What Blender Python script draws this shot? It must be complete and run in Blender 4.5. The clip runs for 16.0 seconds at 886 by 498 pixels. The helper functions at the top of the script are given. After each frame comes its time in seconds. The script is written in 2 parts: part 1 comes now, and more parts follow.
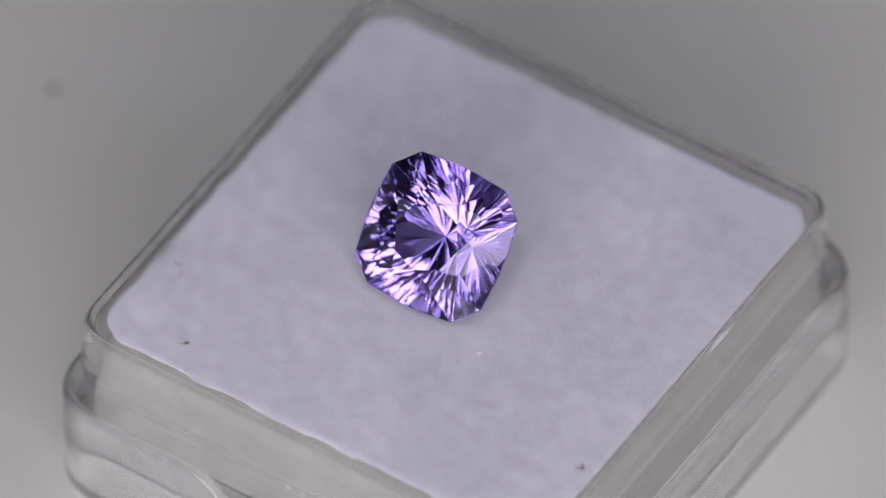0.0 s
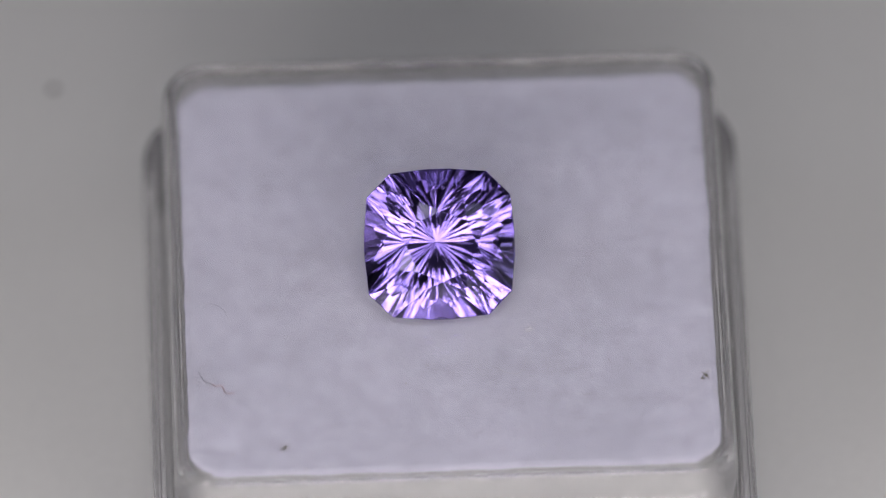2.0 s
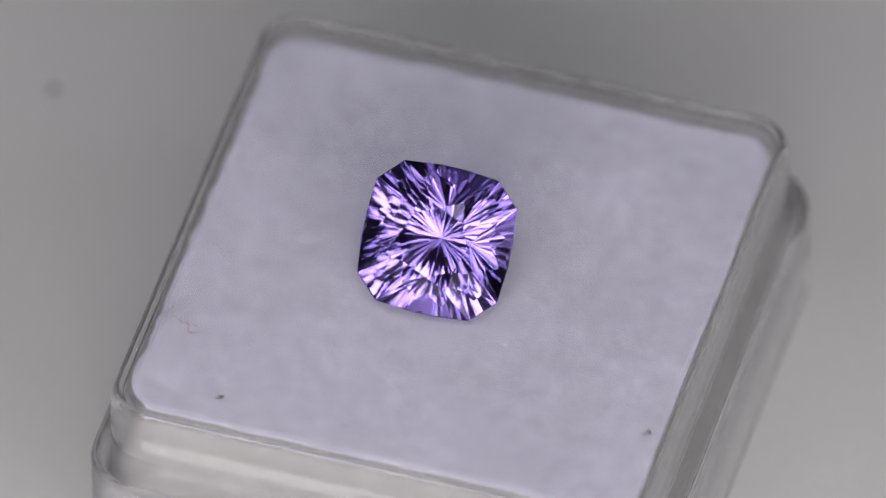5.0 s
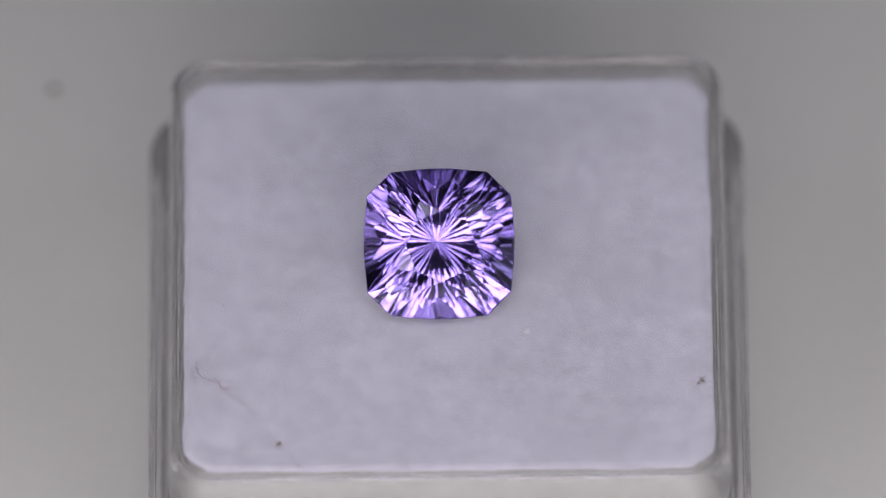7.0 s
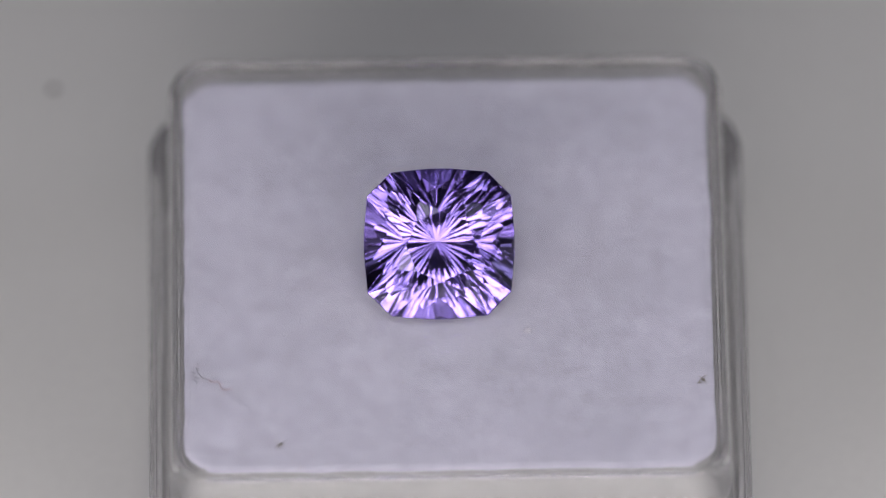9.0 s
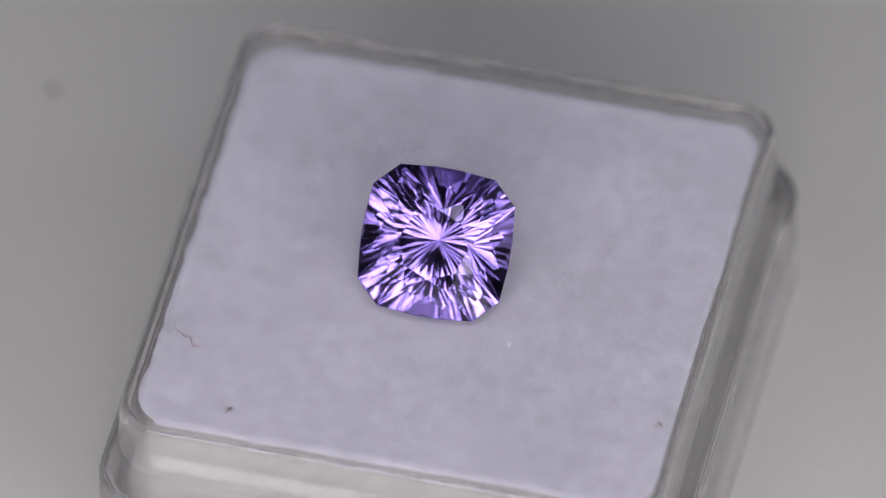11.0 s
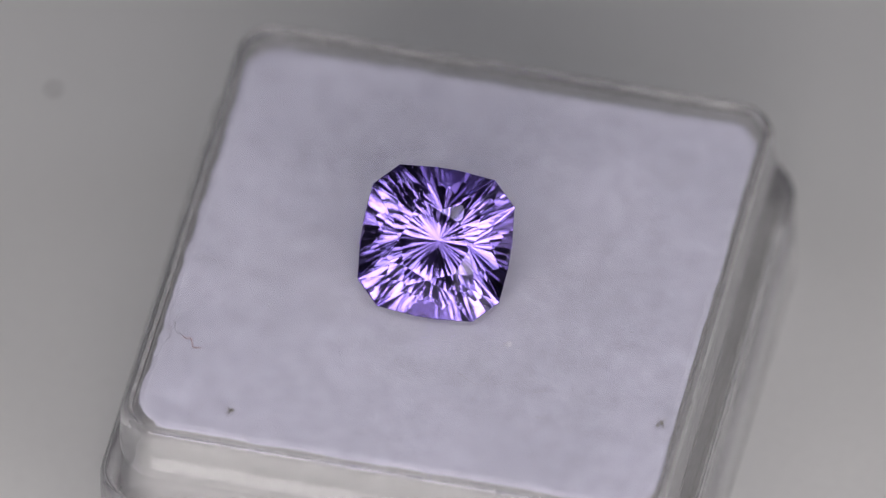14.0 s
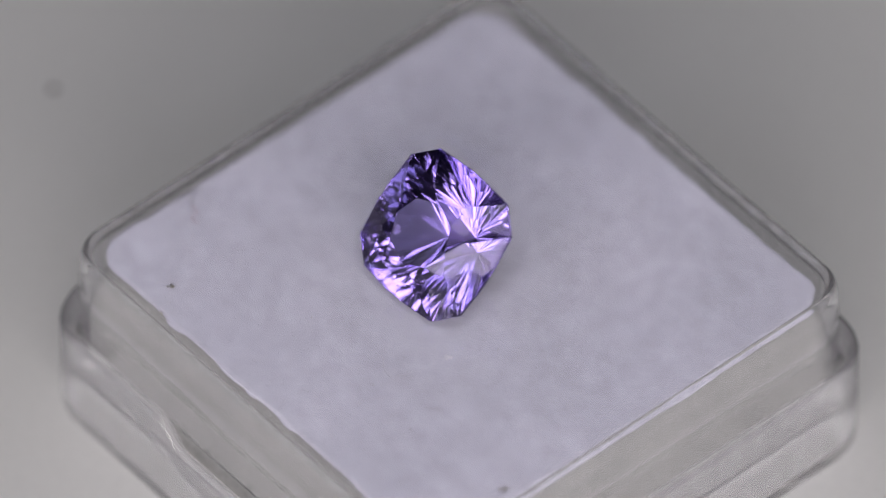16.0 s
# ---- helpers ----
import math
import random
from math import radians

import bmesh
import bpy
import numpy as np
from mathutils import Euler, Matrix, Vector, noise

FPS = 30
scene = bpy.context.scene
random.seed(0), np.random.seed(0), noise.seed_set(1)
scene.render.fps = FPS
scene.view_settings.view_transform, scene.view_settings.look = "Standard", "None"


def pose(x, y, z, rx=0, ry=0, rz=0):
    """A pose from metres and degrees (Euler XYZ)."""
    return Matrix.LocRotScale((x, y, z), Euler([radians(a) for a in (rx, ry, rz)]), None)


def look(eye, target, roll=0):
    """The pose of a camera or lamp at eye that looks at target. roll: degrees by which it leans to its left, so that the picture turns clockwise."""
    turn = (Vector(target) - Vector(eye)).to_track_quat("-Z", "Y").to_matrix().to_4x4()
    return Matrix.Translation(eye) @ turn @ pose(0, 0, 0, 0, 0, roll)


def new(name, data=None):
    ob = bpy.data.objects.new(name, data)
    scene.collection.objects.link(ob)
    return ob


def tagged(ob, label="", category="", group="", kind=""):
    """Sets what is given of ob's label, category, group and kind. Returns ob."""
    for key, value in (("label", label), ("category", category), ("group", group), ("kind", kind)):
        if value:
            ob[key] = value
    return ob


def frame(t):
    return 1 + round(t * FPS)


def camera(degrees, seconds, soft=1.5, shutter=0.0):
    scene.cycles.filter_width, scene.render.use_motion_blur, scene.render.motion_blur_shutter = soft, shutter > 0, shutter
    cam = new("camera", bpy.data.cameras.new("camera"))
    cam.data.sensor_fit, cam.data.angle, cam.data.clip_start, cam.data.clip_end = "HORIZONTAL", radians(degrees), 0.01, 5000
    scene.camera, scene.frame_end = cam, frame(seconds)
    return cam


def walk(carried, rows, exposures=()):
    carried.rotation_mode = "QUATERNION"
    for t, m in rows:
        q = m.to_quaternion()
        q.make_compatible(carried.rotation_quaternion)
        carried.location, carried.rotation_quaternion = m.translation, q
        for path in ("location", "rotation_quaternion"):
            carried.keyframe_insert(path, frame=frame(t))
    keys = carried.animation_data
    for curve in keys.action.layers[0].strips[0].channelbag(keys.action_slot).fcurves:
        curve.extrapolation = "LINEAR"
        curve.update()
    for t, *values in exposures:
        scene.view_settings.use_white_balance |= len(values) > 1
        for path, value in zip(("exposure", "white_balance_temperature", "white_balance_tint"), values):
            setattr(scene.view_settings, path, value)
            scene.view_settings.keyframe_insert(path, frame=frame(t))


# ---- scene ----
# One unit of the plan is the width of the lid, 30 mm.
U = 0.030
PAD = 0.41 * U          # height of the lid's top over the table

# ---- camera: it stands still, a long macro lens ----
cam = camera(2.994, 16.0, soft=1.1)
EYE = (-0.01914 * U, -20.73725 * U, 23.37791 * U + PAD)
AIM = (-0.01914 * U, 0.03838 * U, 0.03415 * U + PAD)
HOLD = look(EYE, AIM, -0.562)
walk(cam, [(0.0, HOLD), (16.0, HOLD)])
cam.data.dof.use_dof = True
cam.data.dof.focus_distance = 0.9342
cam.data.dof.aperture_fstop = 19.0

# ---- light: a dim room, low lamps in front; side, overhead and camera fills are added ----
world = bpy.data.worlds.new("room_air")
scene.world = world
world.use_nodes = True
world.node_tree.nodes["Background"].inputs[0].default_value = (0.9, 0.95, 1.0, 1)
world.node_tree.nodes["Background"].inputs[1].default_value = 0.05


def area_lamp(name, eye, target, sx, sy, watts, color):
    data = bpy.data.lights.new(name, "AREA")
    data.shape, data.size, data.size_y, data.energy, data.color = "RECTANGLE", sx, sy, watts, color
    ob = new(name, data)
    ob.matrix_world = look(eye, target)
    return ob


for lx in (-0.165, 0.0, 0.165):
    area_lamp("lamp_front", (lx, -0.29, 0.128), (lx * 0.25, 0, 0.01), 0.130, 0.155, 0.31, (1.0, 0.955, 0.945))
# Added cool fills, unseen, that give the gem bright patches from both sides.
for sx in (-1, 1):
    area_lamp("fill_side", (sx * 0.33, -0.03, 0.23), (0, 0, 0.01), 0.13, 0.22, 0.09, (0.82, 0.87, 1.0))
# Added overhead fill for the general brightness; no ceiling fitting is known.
area_lamp("fill_overhead", (0.0, -0.50, 1.75), (0, -0.45, 0), 0.8, 0.4, 3.0, (0.95, 0.96, 1.0))
# Added fill just above the sightline, to brighten the gem's table facet.
area_lamp("fill_by_camera", (0.0, -0.165, 0.335), (0, 0, 0.01), 0.18, 0.08, 0.095, (1.0, 0.95, 0.96))
scene.view_settings.exposure = 0.04


# ---- materials ----
def material(name):
    m = bpy.data.materials.new(name)
    m.use_nodes = True
    nt = m.node_tree
    b = nt.nodes["Principled BSDF"]
    return m, nt, b


def coords(nt):
    return nt.nodes.new("ShaderNodeTexCoord").outputs["Object"]


def noise_tex(nt, size, detail=4.0, rough=0.6):
    """Noise whose blobs are about size metres across."""
    n = nt.nodes.new("ShaderNodeTexNoise")
    n.inputs["Scale"].default_value, n.inputs["Detail"].default_value, n.inputs["Roughness"].default_value = 1.0 / size, detail, rough
    nt.links.new(coords(nt), n.inputs["Vector"])
    return n.outputs["Fac"]


def ramp(nt, fac, stops):
    r = nt.nodes.new("ShaderNodeValToRGB")
    e = r.color_ramp.elements
    while len(e) < len(stops):
        e.new(0.5)
    for el, (p, c) in zip(e, stops):
        el.position, el.color = p, (*c, 1)
    nt.links.new(fac, r.inputs[0])
    return r.outputs[0]


def mixed(nt, a, b, kind="MULTIPLY", fac=1.0):
    m = nt.nodes.new("ShaderNodeMix")
    m.data_type, m.blend_type = "RGBA", kind
    m.inputs[0].default_value = fac
    nt.links.new(a, m.inputs[6])
    nt.links.new(b, m.inputs[7])
    return m.outputs[2]


def bumped(nt, b, fac, strength, distance):
    n = nt.nodes.new("ShaderNodeBump")
    n.inputs["Strength"].default_value, n.inputs["Distance"].default_value = strength, distance
    nt.links.new(fac, n.inputs["Height"])
    nt.links.new(n.outputs[0], b.inputs["Normal"])


def plain(name, color, rough=0.6):
    m, nt, b = material(name)
    fac = noise_tex(nt, 0.0004)
    nt.links.new(ramp(nt, fac, [(0.3, tuple(c * 0.75 for c in color)), (0.7, color)]), b.inputs["Base Color"])
    b.inputs["Roughness"].default_value = rough
    return m


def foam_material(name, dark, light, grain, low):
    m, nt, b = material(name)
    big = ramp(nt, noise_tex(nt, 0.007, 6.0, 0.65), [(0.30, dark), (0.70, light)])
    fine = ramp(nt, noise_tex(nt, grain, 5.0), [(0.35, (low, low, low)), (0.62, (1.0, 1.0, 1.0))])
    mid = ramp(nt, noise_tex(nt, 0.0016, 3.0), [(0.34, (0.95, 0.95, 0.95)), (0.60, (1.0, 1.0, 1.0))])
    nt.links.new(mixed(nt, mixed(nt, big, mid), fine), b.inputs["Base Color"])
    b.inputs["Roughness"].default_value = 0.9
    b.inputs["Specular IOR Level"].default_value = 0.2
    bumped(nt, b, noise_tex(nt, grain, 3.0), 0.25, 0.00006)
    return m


def board_material():
    m, nt, b = material("matt_white_board")
    big = ramp(nt, noise_tex(nt, 0.03, 3.0), [(0.2, (0.738, 0.726, 0.724)), (0.8, (0.788, 0.776, 0.774))])
    fine = ramp(nt, noise_tex(nt, 0.0006, 4.0), [(0.3, (0.96, 0.96, 0.96)), (0.7, (1.0, 1.0, 1.0))])
    nt.links.new(mixed(nt, big, fine), b.inputs["Base Color"])
    b.inputs["Roughness"].default_value = 0.7
    bumped(nt, b, noise_tex(nt, 0.0004, 3.0), 0.2, 0.00003)
    return m


def glass_material(name, color, ior, rough=0.0):
    m, nt, b = material(name)
    g = nt.nodes.new("ShaderNodeBsdfGlass")
    g.inputs["Color"].default_value, g.inputs["IOR"].default_value, g.inputs["Roughness"].default_value = (*color, 1), ior, rough
    nt.links.new(g.outputs[0], nt.nodes["Material Output"].inputs[0])
    nt.nodes.remove(b)
    return m


def plastic_material(name, haze_least, haze_most):
    m, nt, b = material(name)
    g = nt.nodes.new("ShaderNodeBsdfGlass")
    g.inputs["Color"].default_value, g.inputs["IOR"].default_value = (0.967, 0.966, 0.967, 1), 1.49
    r = nt.nodes.new("ShaderNodeMapRange")
    r.inputs["To Min"].default_value, r.inputs["To Max"].default_value = 0.0, 0.03
    nt.links.new(noise_tex(nt, 0.003, 4.0), r.inputs["Value"])
    nt.links.new(r.outputs[0], g.inputs["Roughness"])
    b.inputs["Base Color"].default_value, b.inputs["Roughness"].default_value = (0.60, 0.585, 0.62, 1), 0.35
    mix = nt.nodes.new("ShaderNodeMixShader")
    haze = nt.nodes.new("ShaderNodeMapRange")
    haze.inputs["From Min"].default_value, haze.inputs["From Max"].default_value = 0.3, 0.75
    haze.inputs["To Min"].default_value, haze.inputs["To Max"].default_value = haze_least, haze_most
    nt.links.new(noise_tex(nt, 0.0012, 5.0), haze.inputs["Value"])
    nt.links.new(haze.outputs[0], mix.inputs[0])
    nt.links.new(g.outputs[0], mix.inputs[1])
    nt.links.new(b.outputs[0], mix.inputs[2])
    nt.links.new(mix.outputs[0], nt.nodes["Material Output"].inputs[0])
    return m


# The foam's white is lowered in its colour to offset the low front lamps.
FOAM = foam_material("white_foam_dimmed", (0.245, 0.240, 0.240), (0.300, 0.294, 0.294), 0.00055, 0.84)
FELT = foam_material("lavender_white_felt", (0.480, 0.468, 0.566), (0.582, 0.567, 0.681), 0.0006, 0.89)
BOARD = board_material()
PLASTIC, HAZY = plastic_material("clear_polystyrene", 0.07, 0.14), plastic_material("scuffed_polystyrene", 0.16, 0.26)
GEM = glass_material("violet_gem_crystal", (0.770, 0.702, 0.968), 1.74, 0.055)
# Grey of the added unseen room, kept dark to deepen the gem's darks.
WALL = plain("unseen_room_grey", (0.20, 0.20, 0.20), 0.8)
LINT_FAINT = plain("faint_lint", (0.36, 0.34, 0.37))
LINT_GREY, LINT_RED = plain("grey_lint", (0.21, 0.20, 0.21)), plain("reddish_lint", (0.30, 0.15, 0.14))
LENS_DUST = plain("dark_lens_dust", (0.05, 0.03, 0.02))
GRIT, PALE = plain("brown_grit", (0.26, 0.24, 0.21)), plain("pale_spot_tone", (0.64, 0.615, 0.70))


# ---- helpers for meshes ----
def part(name, bm, mat, parent=None, label="", smooth=False):
    me = bpy.data.meshes.new(name)
    bmesh.ops.recalc_face_normals(bm, faces=bm.faces)
    bm.to_mesh(me)
    bm.free()
    me.materials.append(mat)
    if smooth:
        me.polygons.foreach_set("use_smooth", [True] * len(me.polygons))
    ob = new(name, me)
    ob.parent = parent
    return tagged(ob, label)


def slab(x0, y0, z0, x1, y1, z1):
    bm = bmesh.new()
    bmesh.ops.create_cube(bm, size=1, matrix=Matrix.Translation(((x0 + x1) / 2, (y0 + y1) / 2, (z0 + z1) / 2)) @ Matrix.Diagonal((x1 - x0, y1 - y0, z1 - z0, 1)))
    return bm


def outline(half, radius, arc=10, side=40):
    """A square of half that width with rounded corners, anticlockwise, as (x, y)."""
    pts, c = [], half - radius
    for k in range(4):
        turn = Matrix.Rotation(k * math.pi / 2, 2)
        run = [Vector((half, -c + 2 * c * i / side)) for i in range(side)]
        run += [Vector((c + radius * math.cos(a), c + radius * math.sin(a))) for a in (math.pi / 2 * i / arc for i in range(arc))]
        pts += [turn @ p for p in run]
    return pts


def loft(rings, closed=False, cap_first=False, cap_last=False):
    """Skins a list of rings of equally many 3D points."""
    bm = bmesh.new()
    vs = [[bm.verts.new(p) for p in ring] for ring in rings]
    n = len(vs[0])
    pairs = list(zip(vs, vs[1:])) + ([(vs[-1], vs[0])] if closed else [])
    for a, b in pairs:
        for i in range(n):
            bm.faces.new((a[i], a[(i + 1) % n], b[(i + 1) % n], b[i]))
    if cap_first:
        bm.faces.new(vs[0])
    if cap_last:
        bm.faces.new(vs[-1])
    return bm


# ---- the table, and a plain unseen room added round it to shape the light ----
tagged(part("ground", slab(-1.5, -1.5, -0.03, 1.5, 1.5, 0.0), BOARD), "matt white table board under the box", "table top", kind="structure")
tagged(part("wall_north", slab(-1.5, 1.5, -0.03, 1.5, 1.6, 1.8), WALL), "plain grey wall out of view, added to shape the light", "wall", kind="structure")
tagged(part("wall_south", slab(-1.5, -1.6, -0.03, 1.5, -1.5, 1.8), WALL), "plain grey wall out of view, added to shape the light", "wall", kind="structure")
tagged(part("wall_east", slab(1.5, -1.6, -0.03, 1.6, 1.6, 1.8), WALL), "plain grey wall out of view, added to shape the light", "wall", kind="structure")
tagged(part("wall_west", slab(-1.6, -1.6, -0.03, -1.5, 1.6, 1.8), WALL), "plain grey wall out of view, added to shape the light", "wall", kind="structure")
tagged(part("ceiling", slab(-1.6, -1.6, 1.8, 1.6, 1.6, 1.9), WALL), "plain grey ceiling out of view, added to shape the light", "ceiling", kind="structure")


# ---- the box: clear lid over a clear base, white foam inside ----
CX, CY = -0.011, 0.024       # its middle from the axis on which it turns, in units
LID, BASE = 0.514, 0.554     # half widths
STEP = -0.170                 # the base's rim, from the lid's top


def ring(half, radius, z, dip=0.0):
    """A ring at height z over the lid's top; dip lowers it between the thumb notch's slopes at the front and back."""
    pts = []
    for p in outline(half, radius):
        dz = 0.0
        if dip and abs(p.y) > half - 0.02 and p.x > -0.5:
            dz = -dip * min(1, max(0, (0.195 - abs(p.x)) / 0.05))
        pts.append(((CX + p.x) * U, (CY + p.y * 1.018) * U, PAD + (z + dz) * U))
    return pts


def rim_profile(half, radius):
    """Rings from the lid's side over its rounded lip to the flat top."""
    steps = ((0.0, -0.030), (0.001, -0.014), (0.004, -0.004), (0.008, 0.003), (0.013, 0.007), (0.019, 0.0085), (0.024, 0.0065), (0.027, 0.002), (0.029, -0.0025), (0.034, -0.003), (0.042, -0.001), (0.050, 0.0))
    return [ring(half - i * 0.7, radius - i * 0.5, z) for i, z in steps]


def grit(x, y, size, seed, z=0.0):
    bm = bmesh.new()
    rng = random.Random(seed)
    bmesh.ops.create_icosphere(bm, subdivisions=1, radius=size * U)
    for v in bm.verts:
        v.co *= 0.6 + 0.6 * rng.random()
        v.co.z *= 0.3
        v.co += Vector((x * U, y * U, PAD + (z + 0.32 * size) * U))
    return bm


def build_box():
    box = tagged(new("gem_box"), "square clear plastic gem box with white foam, on a white board", "box")
    lid_rings = [ring(LID + 0.002, 0.077, -0.215), ring(LID + 0.002, 0.077, -0.064), ring(LID, 0.075, -0.058)] + rim_profile(LID, 0.075)
    inner = [ring(LID - 0.020 - 0.006, 0.053, -0.0165), ring(LID - 0.020 - 0.0015, 0.057, -0.0175), ring(LID - 0.020, 0.058, -0.0205), ring(LID - 0.020, 0.058, -0.215)]
    bm = bmesh.new()
    rings = lid_rings
    vs = [[bm.verts.new(p) for p in r] for r in rings]
    vi = [[bm.verts.new(p) for p in r] for r in inner]
    n = len(vs[0])
    for seq in (vs, vi):
        for a, b in zip(seq, seq[1:]):
            for i in range(n):
                bm.faces.new((a[i], a[(i + 1) % n], b[(i + 1) % n], b[i]))
    for i in range(n):
        bm.faces.new((vs[0][i], vs[0][(i + 1) % n], vi[-1][(i + 1) % n], vi[-1][i]))
    bm.faces.new(vs[-1])
    bm.faces.new(vi[0])
    lid = part("lid", bm, PLASTIC, box, "clear moulded plastic lid with rounded edges", smooth=True)
    # base: a wider tray with a thumb notch in its rim
    t = 0.022
    d = 0.055
    outer = [ring(BASE - 0.020, 0.098, -0.41), ring(BASE - 0.006, 0.110, -0.404), ring(BASE, 0.115, -0.39),
             ring(BASE, 0.115, STEP - 0.012, d), ring(BASE - 0.005, 0.110, STEP, d),
             ring(BASE - t, 0.086, STEP, d), ring(BASE - t - 0.003, 0.084, STEP - 0.012, d), ring(BASE - t - 0.003, 0.084, -0.375)]
    base = part("base", loft(outer, cap_first=True, cap_last=True), HAZY, box, "clear moulded plastic base with a thumb notch", smooth=True)
    for ob in (lid, base):
        ob.visible_shadow = False
        for p in ob.data.polygons:
            p.use_smooth = len(p.vertices) == 4
    # foam block with a slightly ragged edge, a felt sheet on it
    def ragged(steps, rough, deep=1.0, radius=0.056, wave=0.0):
        out = []
        for half, z in steps:
            pts = []
            for x, y, zz in ring(half, radius, z):
                k = (noise.noise(Vector((x, y, z * 0.02)) * 900) + 0.6 * noise.noise(Vector((x, y, 0)) * 2600)) * rough * U - 0.001 * U + noise.noise(Vector((x, y, 0.007)) * 260) * wave * U
                pts.append((x + math.copysign(k, x), (y - CY * U) * deep + CY * U + math.copysign(k, y) + 0.002 * U, zz))
            out.append(pts)
        return loft(out, cap_first=True, cap_last=True)

    part("foam_pad", ragged(((0.508, -0.372), (0.517, -0.36), (0.517, -0.232), (0.508, -0.225), (0.482, -0.210), (0.482, -0.100), (0.474, -0.060), (0.462, -0.0242)), 0.002), FOAM, box, "white foam block filling the box, dimmed in colour against the front light", smooth=True)
    felt = part("felt_sheet", ragged(((0.482, -0.0240), (0.481, -0.0225), (0.474, -0.0205)), 0.004, 0.972, 0.064, 0.007), FELT, box, "pale lavender-white felt sheet under the lid")
    # a slightly paler spot on the felt in front of the gem
    part("pale_spot", grit(0.134, -0.124, 0.010, 77, -0.0225), PALE, felt)
    return box, lid


# ---- lint and grit on the lid ----
def fibre(points, thick):
    """A thin bent thread through (x, y) places on the lid, in units."""
    pts = [Vector((x * U, y * U, PAD + 0.0004 * U + thick * U)) for x, y in points]
    fine = []
    for i in range(len(pts) - 1):
        p0, p1, p2, p3 = pts[max(i - 1, 0)], pts[i], pts[i + 1], pts[min(i + 2, len(pts) - 1)]
        for k in range(4):
            s = k / 4
            fine.append(0.5 * (2 * p1 + (p2 - p0) * s + (2 * p0 - 5 * p1 + 4 * p2 - p3) * s * s + (3 * p1 - p0 - 3 * p2 + p3) * s ** 3))
    fine.append(pts[-1])
    rings = []
    for i, p in enumerate(fine):
        d = (fine[min(i + 1, len(fine) - 1)] - fine[max(i - 1, 0)]).normalized()
        side = Vector((-d.y, d.x, 0)) * thick * U
        up = Vector((0, 0, thick * U))
        rings.append([p + side, p + up, p - side, p - up])
    return loft(rings, cap_first=True, cap_last=True)


def build_dust(lid):
    threads = [
        ([(-0.452, -0.246), (-0.444, -0.252), (-0.436, -0.249), (-0.431, -0.258), (-0.428, -0.268), (-0.420, -0.270), (-0.411, -0.268)], 0.0008, LINT_RED),
        ([(-0.478, -0.062), (-0.460, -0.050), (-0.440, -0.052), (-0.425, -0.066), (-0.418, -0.085)], 0.0006, LINT_FAINT),
        ([(0.060, -0.222), (0.072, -0.228), (0.086, -0.238), (0.100, -0.243), (0.112, -0.241), (0.119, -0.228), (0.126, -0.208), (0.122, -0.205)], 0.0006, LINT_FAINT),
        ([(-0.318, -0.288), (-0.311, -0.284), (-0.310, -0.274)], 0.0006, LINT_GREY),
        ([(0.210, -0.240), (0.218, -0.236), (0.228, -0.226)], 0.0006, LINT_GREY),
        ([(-0.485, -0.225), (-0.476, -0.232), (-0.482, -0.242), (-0.474, -0.252), (-0.478, -0.266)], 0.0006, LINT_GREY),
        ([(-0.470, -0.222), (-0.476, -0.214), (-0.466, -0.238), (-0.460, -0.244)], 0.0006, LINT_GREY),
        ([(-0.488, -0.240), (-0.480, -0.236), (-0.470, -0.244), (-0.462, -0.240), (-0.452, -0.246)], 0.0006, LINT_FAINT),
        ([(0.444, -0.270), (0.452, -0.256), (0.462, -0.250)], 0.0009, GRIT),
        ([(0.446, -0.252), (0.456, -0.262), (0.460, -0.272)], 0.0008, GRIT),
        ([(0.457, -0.040), (0.462, -0.028), (0.461, -0.016)], 0.0006, LINT_GREY),
        ([(-0.330, -0.398), (-0.322, -0.408), (-0.316, -0.402)], 0.0008, GRIT),
        ([(-0.325, -0.412), (-0.318, -0.398)], 0.0007, GRIT),
    ]
    for pts, thick, mat in threads:
        part("lint", fibre(pts, thick), mat, lid)
    rng = random.Random(4)
    for k in range(70):
        x = rng.uniform(-0.46, 0.46)
        y = rng.choice((rng.uniform(-0.46, -0.40), rng.uniform(-0.46, -0.22), rng.uniform(-0.40, 0.1)))
        if math.hypot(x + 0.02, y + 0.02) < 0.2:
            continue
        run, heading = [], rng.uniform(0, 6.3)
        step = rng.uniform(0.0015, 0.0038)
        for i in range(rng.randint(4, 9)):
            run.append((x, y))
            heading += rng.gauss(0, 0.7)
            x, y = x + math.cos(heading) * step, y + math.sin(heading) * step
        part("lint", fibre(run, rng.uniform(0.0004, 0.0007)), rng.choice((LINT_GREY, LINT_GREY, LINT_FAINT)), lid)
    for k, (x, y, s) in enumerate([(0.454, -0.262, 0.0045), (0.448, -0.268, 0.0030), (-0.322, -0.404, 0.0045), (-0.328, -0.410, 0.0030), (-0.284, -0.460, 0.0038),
                                   (-0.096, -0.258, 0.0019), (-0.222, -0.242, 0.0019), (-0.420, -0.418, 0.0030), (0.470, -0.300, 0.0023), (-0.472, -0.205, 0.0023)]):
        part("grit", grit(x, y, s, k), GRIT, lid)


box, lid = build_box()
build_dust(lid)


# ---- the gem: a crown of flat facets over a pavilion of narrow hollow-ground flutes ----
TOP, LOW = 0.03, -0.03        # the girdle's edges, the gem's half width being 1
GIRDLE = [(q + da, d) for q in range(0, 360, 90) for da, d in ((-5.5, 1.0095), (0, 1.0), (5.5, 1.0095), (45, 1.127))]
CULET, FLUTES, FINE = -1.03, 12, 28


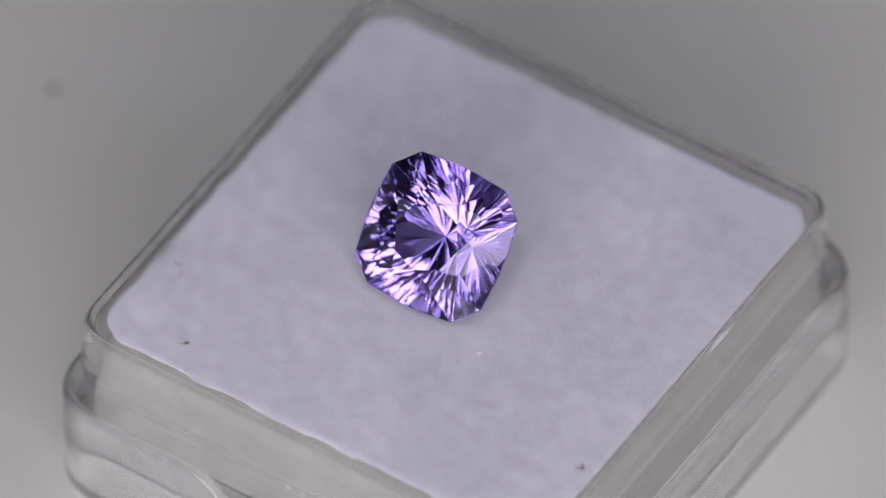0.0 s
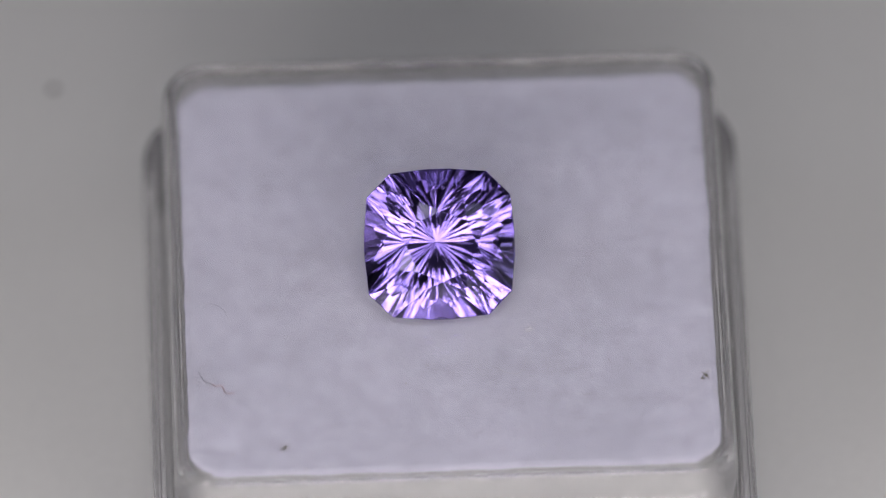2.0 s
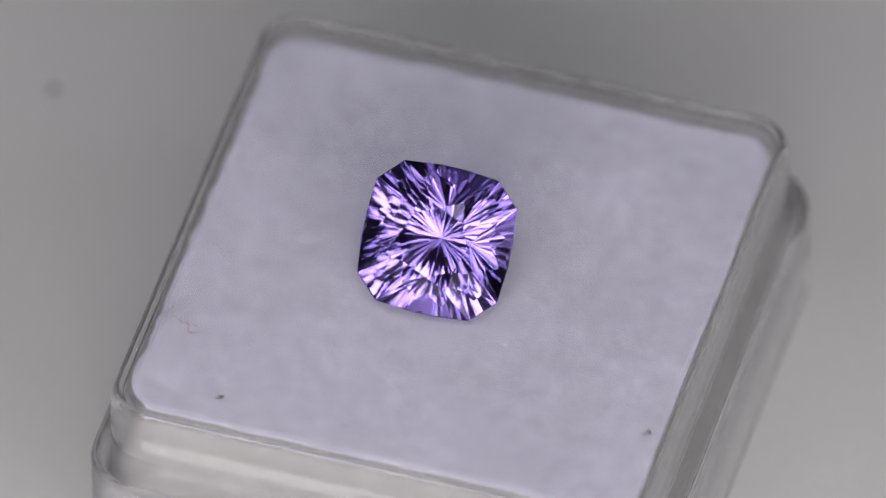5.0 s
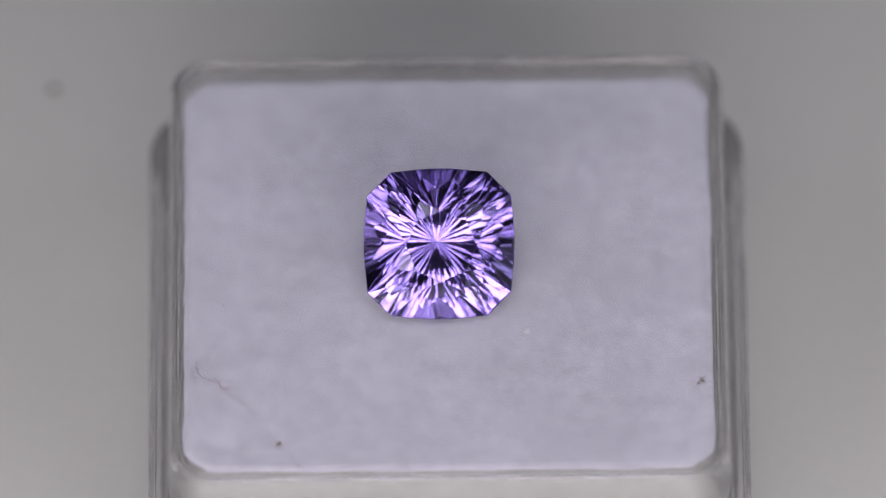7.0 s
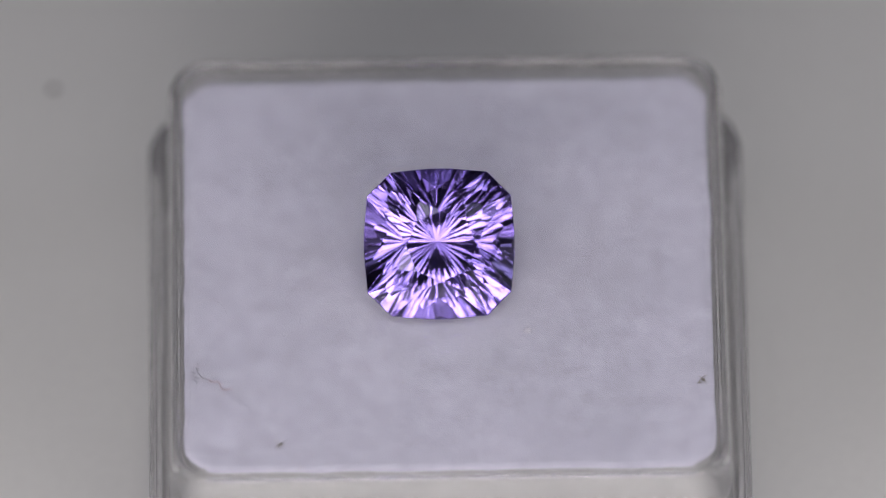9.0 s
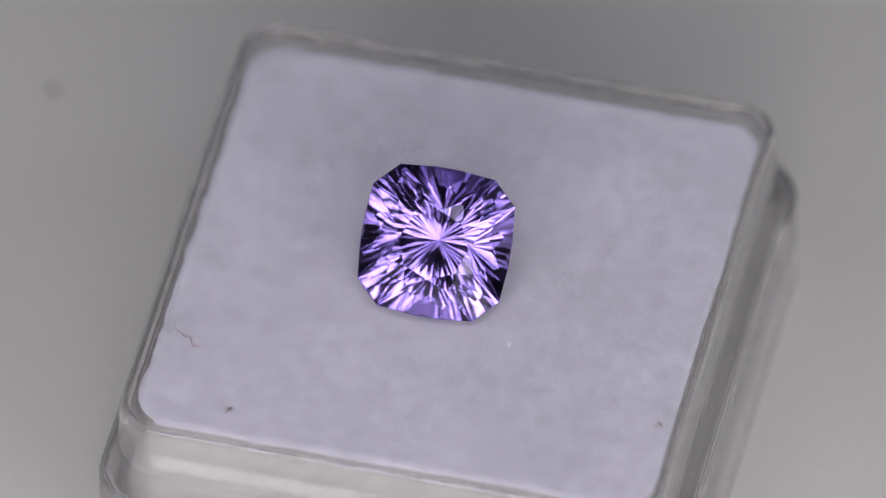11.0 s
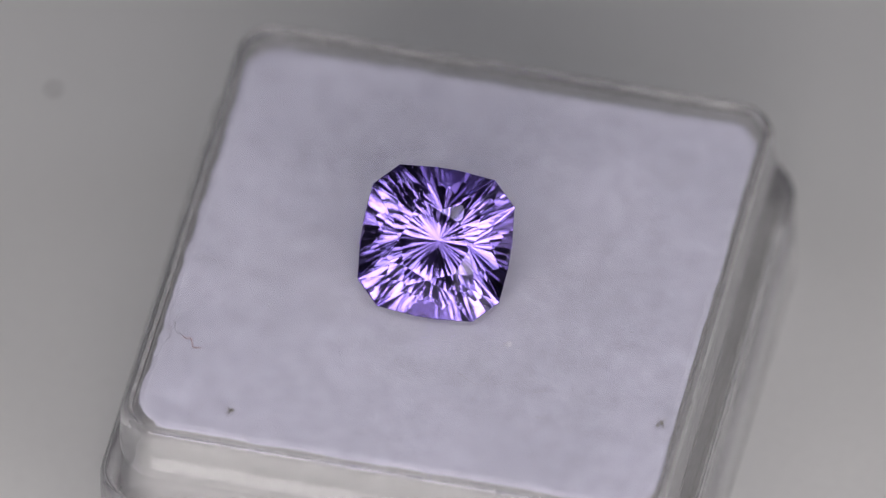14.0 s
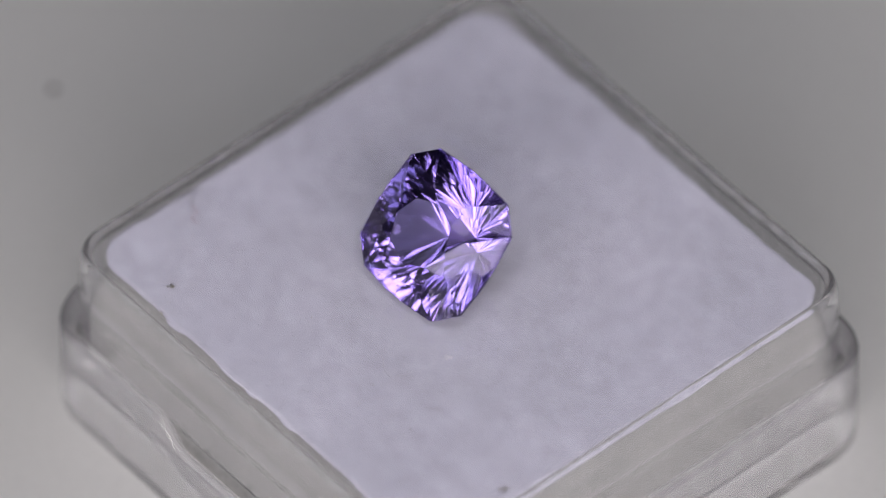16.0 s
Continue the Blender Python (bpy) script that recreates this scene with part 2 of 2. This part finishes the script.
def girdle_radius(a):
    """How far the girdle reaches at angle a."""
    return min(d / math.cos(a - radians(az)) for az, d in GIRDLE if math.cos(a - radians(az)) > 0.2)


def build_crown():
    bm = bmesh.new()
    bmesh.ops.create_cube(bm, size=4)

    def cut(azimuth, normal_angle, dist):
        """normal_angle: 0 faces up the table, 90 the girdle, 180 straight down."""
        a, th = radians(azimuth), radians(normal_angle)
        n = Vector((math.sin(th) * math.cos(a), math.sin(th) * math.sin(a), math.cos(th)))
        geom = bm.verts[:] + bm.edges[:] + bm.faces[:]
        out = bmesh.ops.bisect_plane(bm, geom=geom, plane_co=n * dist, plane_no=n, clear_outer=True, dist=1e-5)
        edges = [e for e in out["geom_cut"] if isinstance(e, bmesh.types.BMEdge)]
        if len(edges) >= 3:
            bmesh.ops.contextual_create(bm, geom=edges)

    def through_point(azimuth, angle, r, z):
        th = radians(angle)
        cut(azimuth, angle, r * math.sin(th) + z * math.cos(th))

    for az, d in GIRDLE:
        cut(az, 90, d)
    for q in range(0, 360, 90):
        through_point(q, 45, 1.0, TOP)                   # small triangles over the middle of each side
        for da in (-5.5, 5.5):                           # long facets along the sides
            through_point(q + da, 38, 1.0095, TOP)
        for da in (-34, 34):                             # slivers that end in the corner points
            through_point(q + da, 30.8, 1.1476, TOP)
        through_point(q + 45, 32.5, 1.127, TOP)          # corner facets
        through_point(q, 33, 0.47, 0.41)                 # kites that touch the table
        through_point(q + 45, 26.5, 0.47, 0.41)
    for q in range(8):
        through_point(22.5 + 45 * q, 20.0, 0.434, 0.41)  # stars
    cut(0, 0, 0.41)                                      # table
    cut(0, 180, -LOW)
    bmesh.ops.dissolve_limit(bm, angle_limit=0.002, verts=bm.verts, edges=bm.edges)
    upper = [e for e in bm.edges if min(v.co.z for v in e.verts) > LOW + 0.01]
    bmesh.ops.bevel(bm, geom=upper, offset=0.0035, segments=1, affect="EDGES", clamp_overlap=True)
    return bm


def build_pavilion():
    """Steep facets under the girdle, then two tiers of flutes that run to the point below; their ridges are sharp."""
    corners = []
    for (a0, d0), (a1, d1) in zip(GIRDLE, GIRDLE[1:] + GIRDLE[:1]):
        u, v = radians(a0), radians(a1)
        k = math.sin(v - u)
        corners.append(math.atan2((d1 * math.cos(u) - d0 * math.cos(v)) / k, (d0 * math.sin(v) - d1 * math.sin(u)) / k) % math.tau)
    total = FLUTES * FINE
    angles = sorted([(math.tau * i / total, i % FINE) for i in range(total)] + [(a, -1) for a in corners])
    steep, hollow, shallow, knee = 1.75, 0.034, 0.018, 0.55
    rings = [[] for _ in range(12)]
    for a, _ in angles:
        big = girdle_radius(a)
        turn = a / math.tau * FLUTES
        inner = 0.885 / big ** 0.8
        z = CULET + knee * inner
        outer = (-0.13 - z) / (0.95 * big - knee)
        start = z - knee * outer                                # the outer tier's height over the axis
        inner += hollow * (1 - (2 * (turn % 1) - 1) ** 2)
        outer += shallow * (1 - (2 * ((turn + 0.5) % 1) - 1) ** 2)
        low_meet = min(0.8, max(0.4, (start - CULET) / (inner - outer)))
        top_meet = (start - LOW + big * steep) / (steep - outer)
        radii = [big] + [low_meet + (top_meet - low_meet) * k for k in (1.0, 0.67, 0.33, 0.0)] + [low_meet * k for k in (0.84, 0.68, 0.52, 0.36, 0.2, 0.1, 0.03)]
        for k, (ring_pts, rad) in enumerate(zip(rings, radii)):
            z = LOW if k == 0 else start + rad * outer if k < 4 else CULET + rad * inner
            ring_pts.append((rad * math.cos(a), rad * math.sin(a), z))
    bm = bmesh.new()
    vs = [[bm.verts.new(p) for p in r] for r in rings]
    tip = bm.verts.new((0, 0, CULET))
    n = len(angles)
    for k, (upper, under) in enumerate(zip(vs, vs[1:])):
        for i in range(n):
            bm.faces.new((upper[i], under[i], under[(i + 1) % n], upper[(i + 1) % n])).smooth = k > 0
    for i in range(n):
        bm.faces.new((vs[-1][i], tip, vs[-1][(i + 1) % n])).smooth = True
    for i, (a, step) in enumerate(angles):
        for k in (1, 4):
            bm.edges.get((vs[k][i], vs[k][(i + 1) % n])).smooth = False
        if step == FINE // 2:
            for k in (1, 2, 3):
                bm.edges.get((vs[k][i], vs[k + 1][i])).smooth = False
        if step == 0:
            for k in range(4, len(vs) - 1):
                bm.edges.get((vs[k][i], vs[k + 1][i])).smooth = False
            bm.edges.get((vs[-1][i], tip)).smooth = False
    bm.normal_update()
    return bm


N = Vector((0.0779565, -0.71806756, 0.69159364)).normalized()
X = Vector((0.99693043, 0.05110529, -0.05931252)).normalized()
Y = N.cross(X)
GEM_POSE = Matrix.Translation((-0.0262 * U, -0.01617 * U, 0.10690 * U + PAD)) @ Matrix((X, Y, N)).transposed().to_4x4()
crown_bm, pavilion_bm = build_crown(), build_pavilion()
for bm in (crown_bm, pavilion_bm):
    bmesh.ops.scale(bm, vec=(0.1388 * U,) * 3, verts=bm.verts)
lowest = min((GEM_POSE @ v.co).z for bm in (crown_bm, pavilion_bm) for v in bm.verts)
GEM_POSE = Matrix.Translation((0, 0, PAD + 0.0015 * U - lowest)) @ GEM_POSE


def facets(bm, keep):
    """A copy of the faces that keep() picks, facing outward."""
    out = bmesh.new()
    for f in bm.faces:
        if keep(f):
            vs = [out.verts.new(v.co) for v in f.verts]
            if f.normal.dot(f.calc_center_median()) < 0:
                vs.reverse()
            out.faces.new(vs)
    bmesh.ops.remove_doubles(out, verts=out.verts, dist=1e-8)
    return out


def part_as_is(name, bm, mat, parent, label):
    """As part(), with the faces turned as they are."""
    me = bpy.data.meshes.new(name)
    bm.to_mesh(me)
    bm.free()
    me.materials.append(mat)
    ob = new(name, me)
    ob.parent = parent
    return tagged(ob, label)


crown_bm.normal_update()
gem = tagged(new("cut_gemstone"), "faceted violet cushion-cut gemstone resting on the box lid", "gemstone")
part_as_is("table_facet", facets(crown_bm, lambda f: f.normal.z > 0.995), GEM, gem, "flat eight-sided top facet")
part_as_is("crown", facets(crown_bm, lambda f: 0.25 < f.normal.z <= 0.995), GEM, gem, "sloping violet facets of the crown")
part_as_is("girdle", facets(crown_bm, lambda f: -0.25 <= f.normal.z <= 0.25), GEM, gem, "thin upright edge round the stone")
part_as_is("pavilion", pavilion_bm, GEM, gem, "narrow hollow flutes that meet in a point below")
crown_bm.free()

# ---- a small disc on the table board, standing in for a dust spot on the lens ----
bm = bmesh.new()
bmesh.ops.create_cone(bm, segments=20, radius1=0.00026, radius2=0.0002, depth=0.00004, cap_ends=True, matrix=Matrix.Translation((-0.754 * U, 0.849 * U, 0.00002)))
tagged(part("lens_dust", bm, LENS_DUST), "tiny brown disc on the board, standing in for dust on the lens", "speck")


# ---- movement: the box turns to and fro, the gem with it ----
def motions():
    turns = [(0.0, -33.7), (0.1, -33.0), (0.2, -31.8), (0.5, -26.5), (1.0, -17.1), (1.5, -7.7), (2.0, 1.6), (2.1, 3.4), (2.2, 4.9), (2.25, 5.2), (2.3, 4.9), (2.4, 3.1), (2.5, 1.3),
             (3.0, -8.1), (3.5, -17.4), (4.0, -26.9), (4.1, -28.8), (4.2, -30.5), (4.25, -30.8), (4.3, -30.4), (4.4, -28.6), (4.6, -24.9), (5.0, -17.4), (5.6, -6.2), (6.0, 1.3), (6.3, 6.8), (6.4, 8.5), (6.47, 9.3), (6.5, 9.2), (6.6, 7.5),
             (7.0, 0.0), (7.5, -9.2), (7.8, -14.8), (7.9, -16.6), (8.0, -17.8), (8.1, -16.5), (8.2, -14.7), (8.5, -9.0), (9.0, 0.3), (9.2, 3.9), (9.45, 8.6), (9.54, 9.9), (9.6, 9.9), (9.7, 8.3),
             (10.2, -1.0), (10.8, -12.2), (10.9, -13.9), (10.96, -14.2), (11.02, -13.4), (11.1, -12.1), (11.3, -8.6), (11.5, -5.2), (12.0, 3.9), (12.4, 11.2), (12.5, 12.7), (12.55, 13.0), (12.6, 12.6), (12.7, 10.8),
             (13.0, 5.2), (13.5, -4.2), (14.0, -13.5), (14.5, -22.9), (15.0, -32.1), (15.5, -41.0), (16.0, -50.0)]
    box_rows, gem_rows = [], []
    for t, a in turns:
        k = min(1.0, max(0.0, (t - 9.2) / 2.1))
        m = pose(-0.0024 * U * k, -0.0045 * U * k, 0, 0, 0, a)
        box_rows.append((t, m))
        gem_rows.append((t, m @ GEM_POSE))
    walk(box, box_rows)
    walk(gem, gem_rows)


motions()
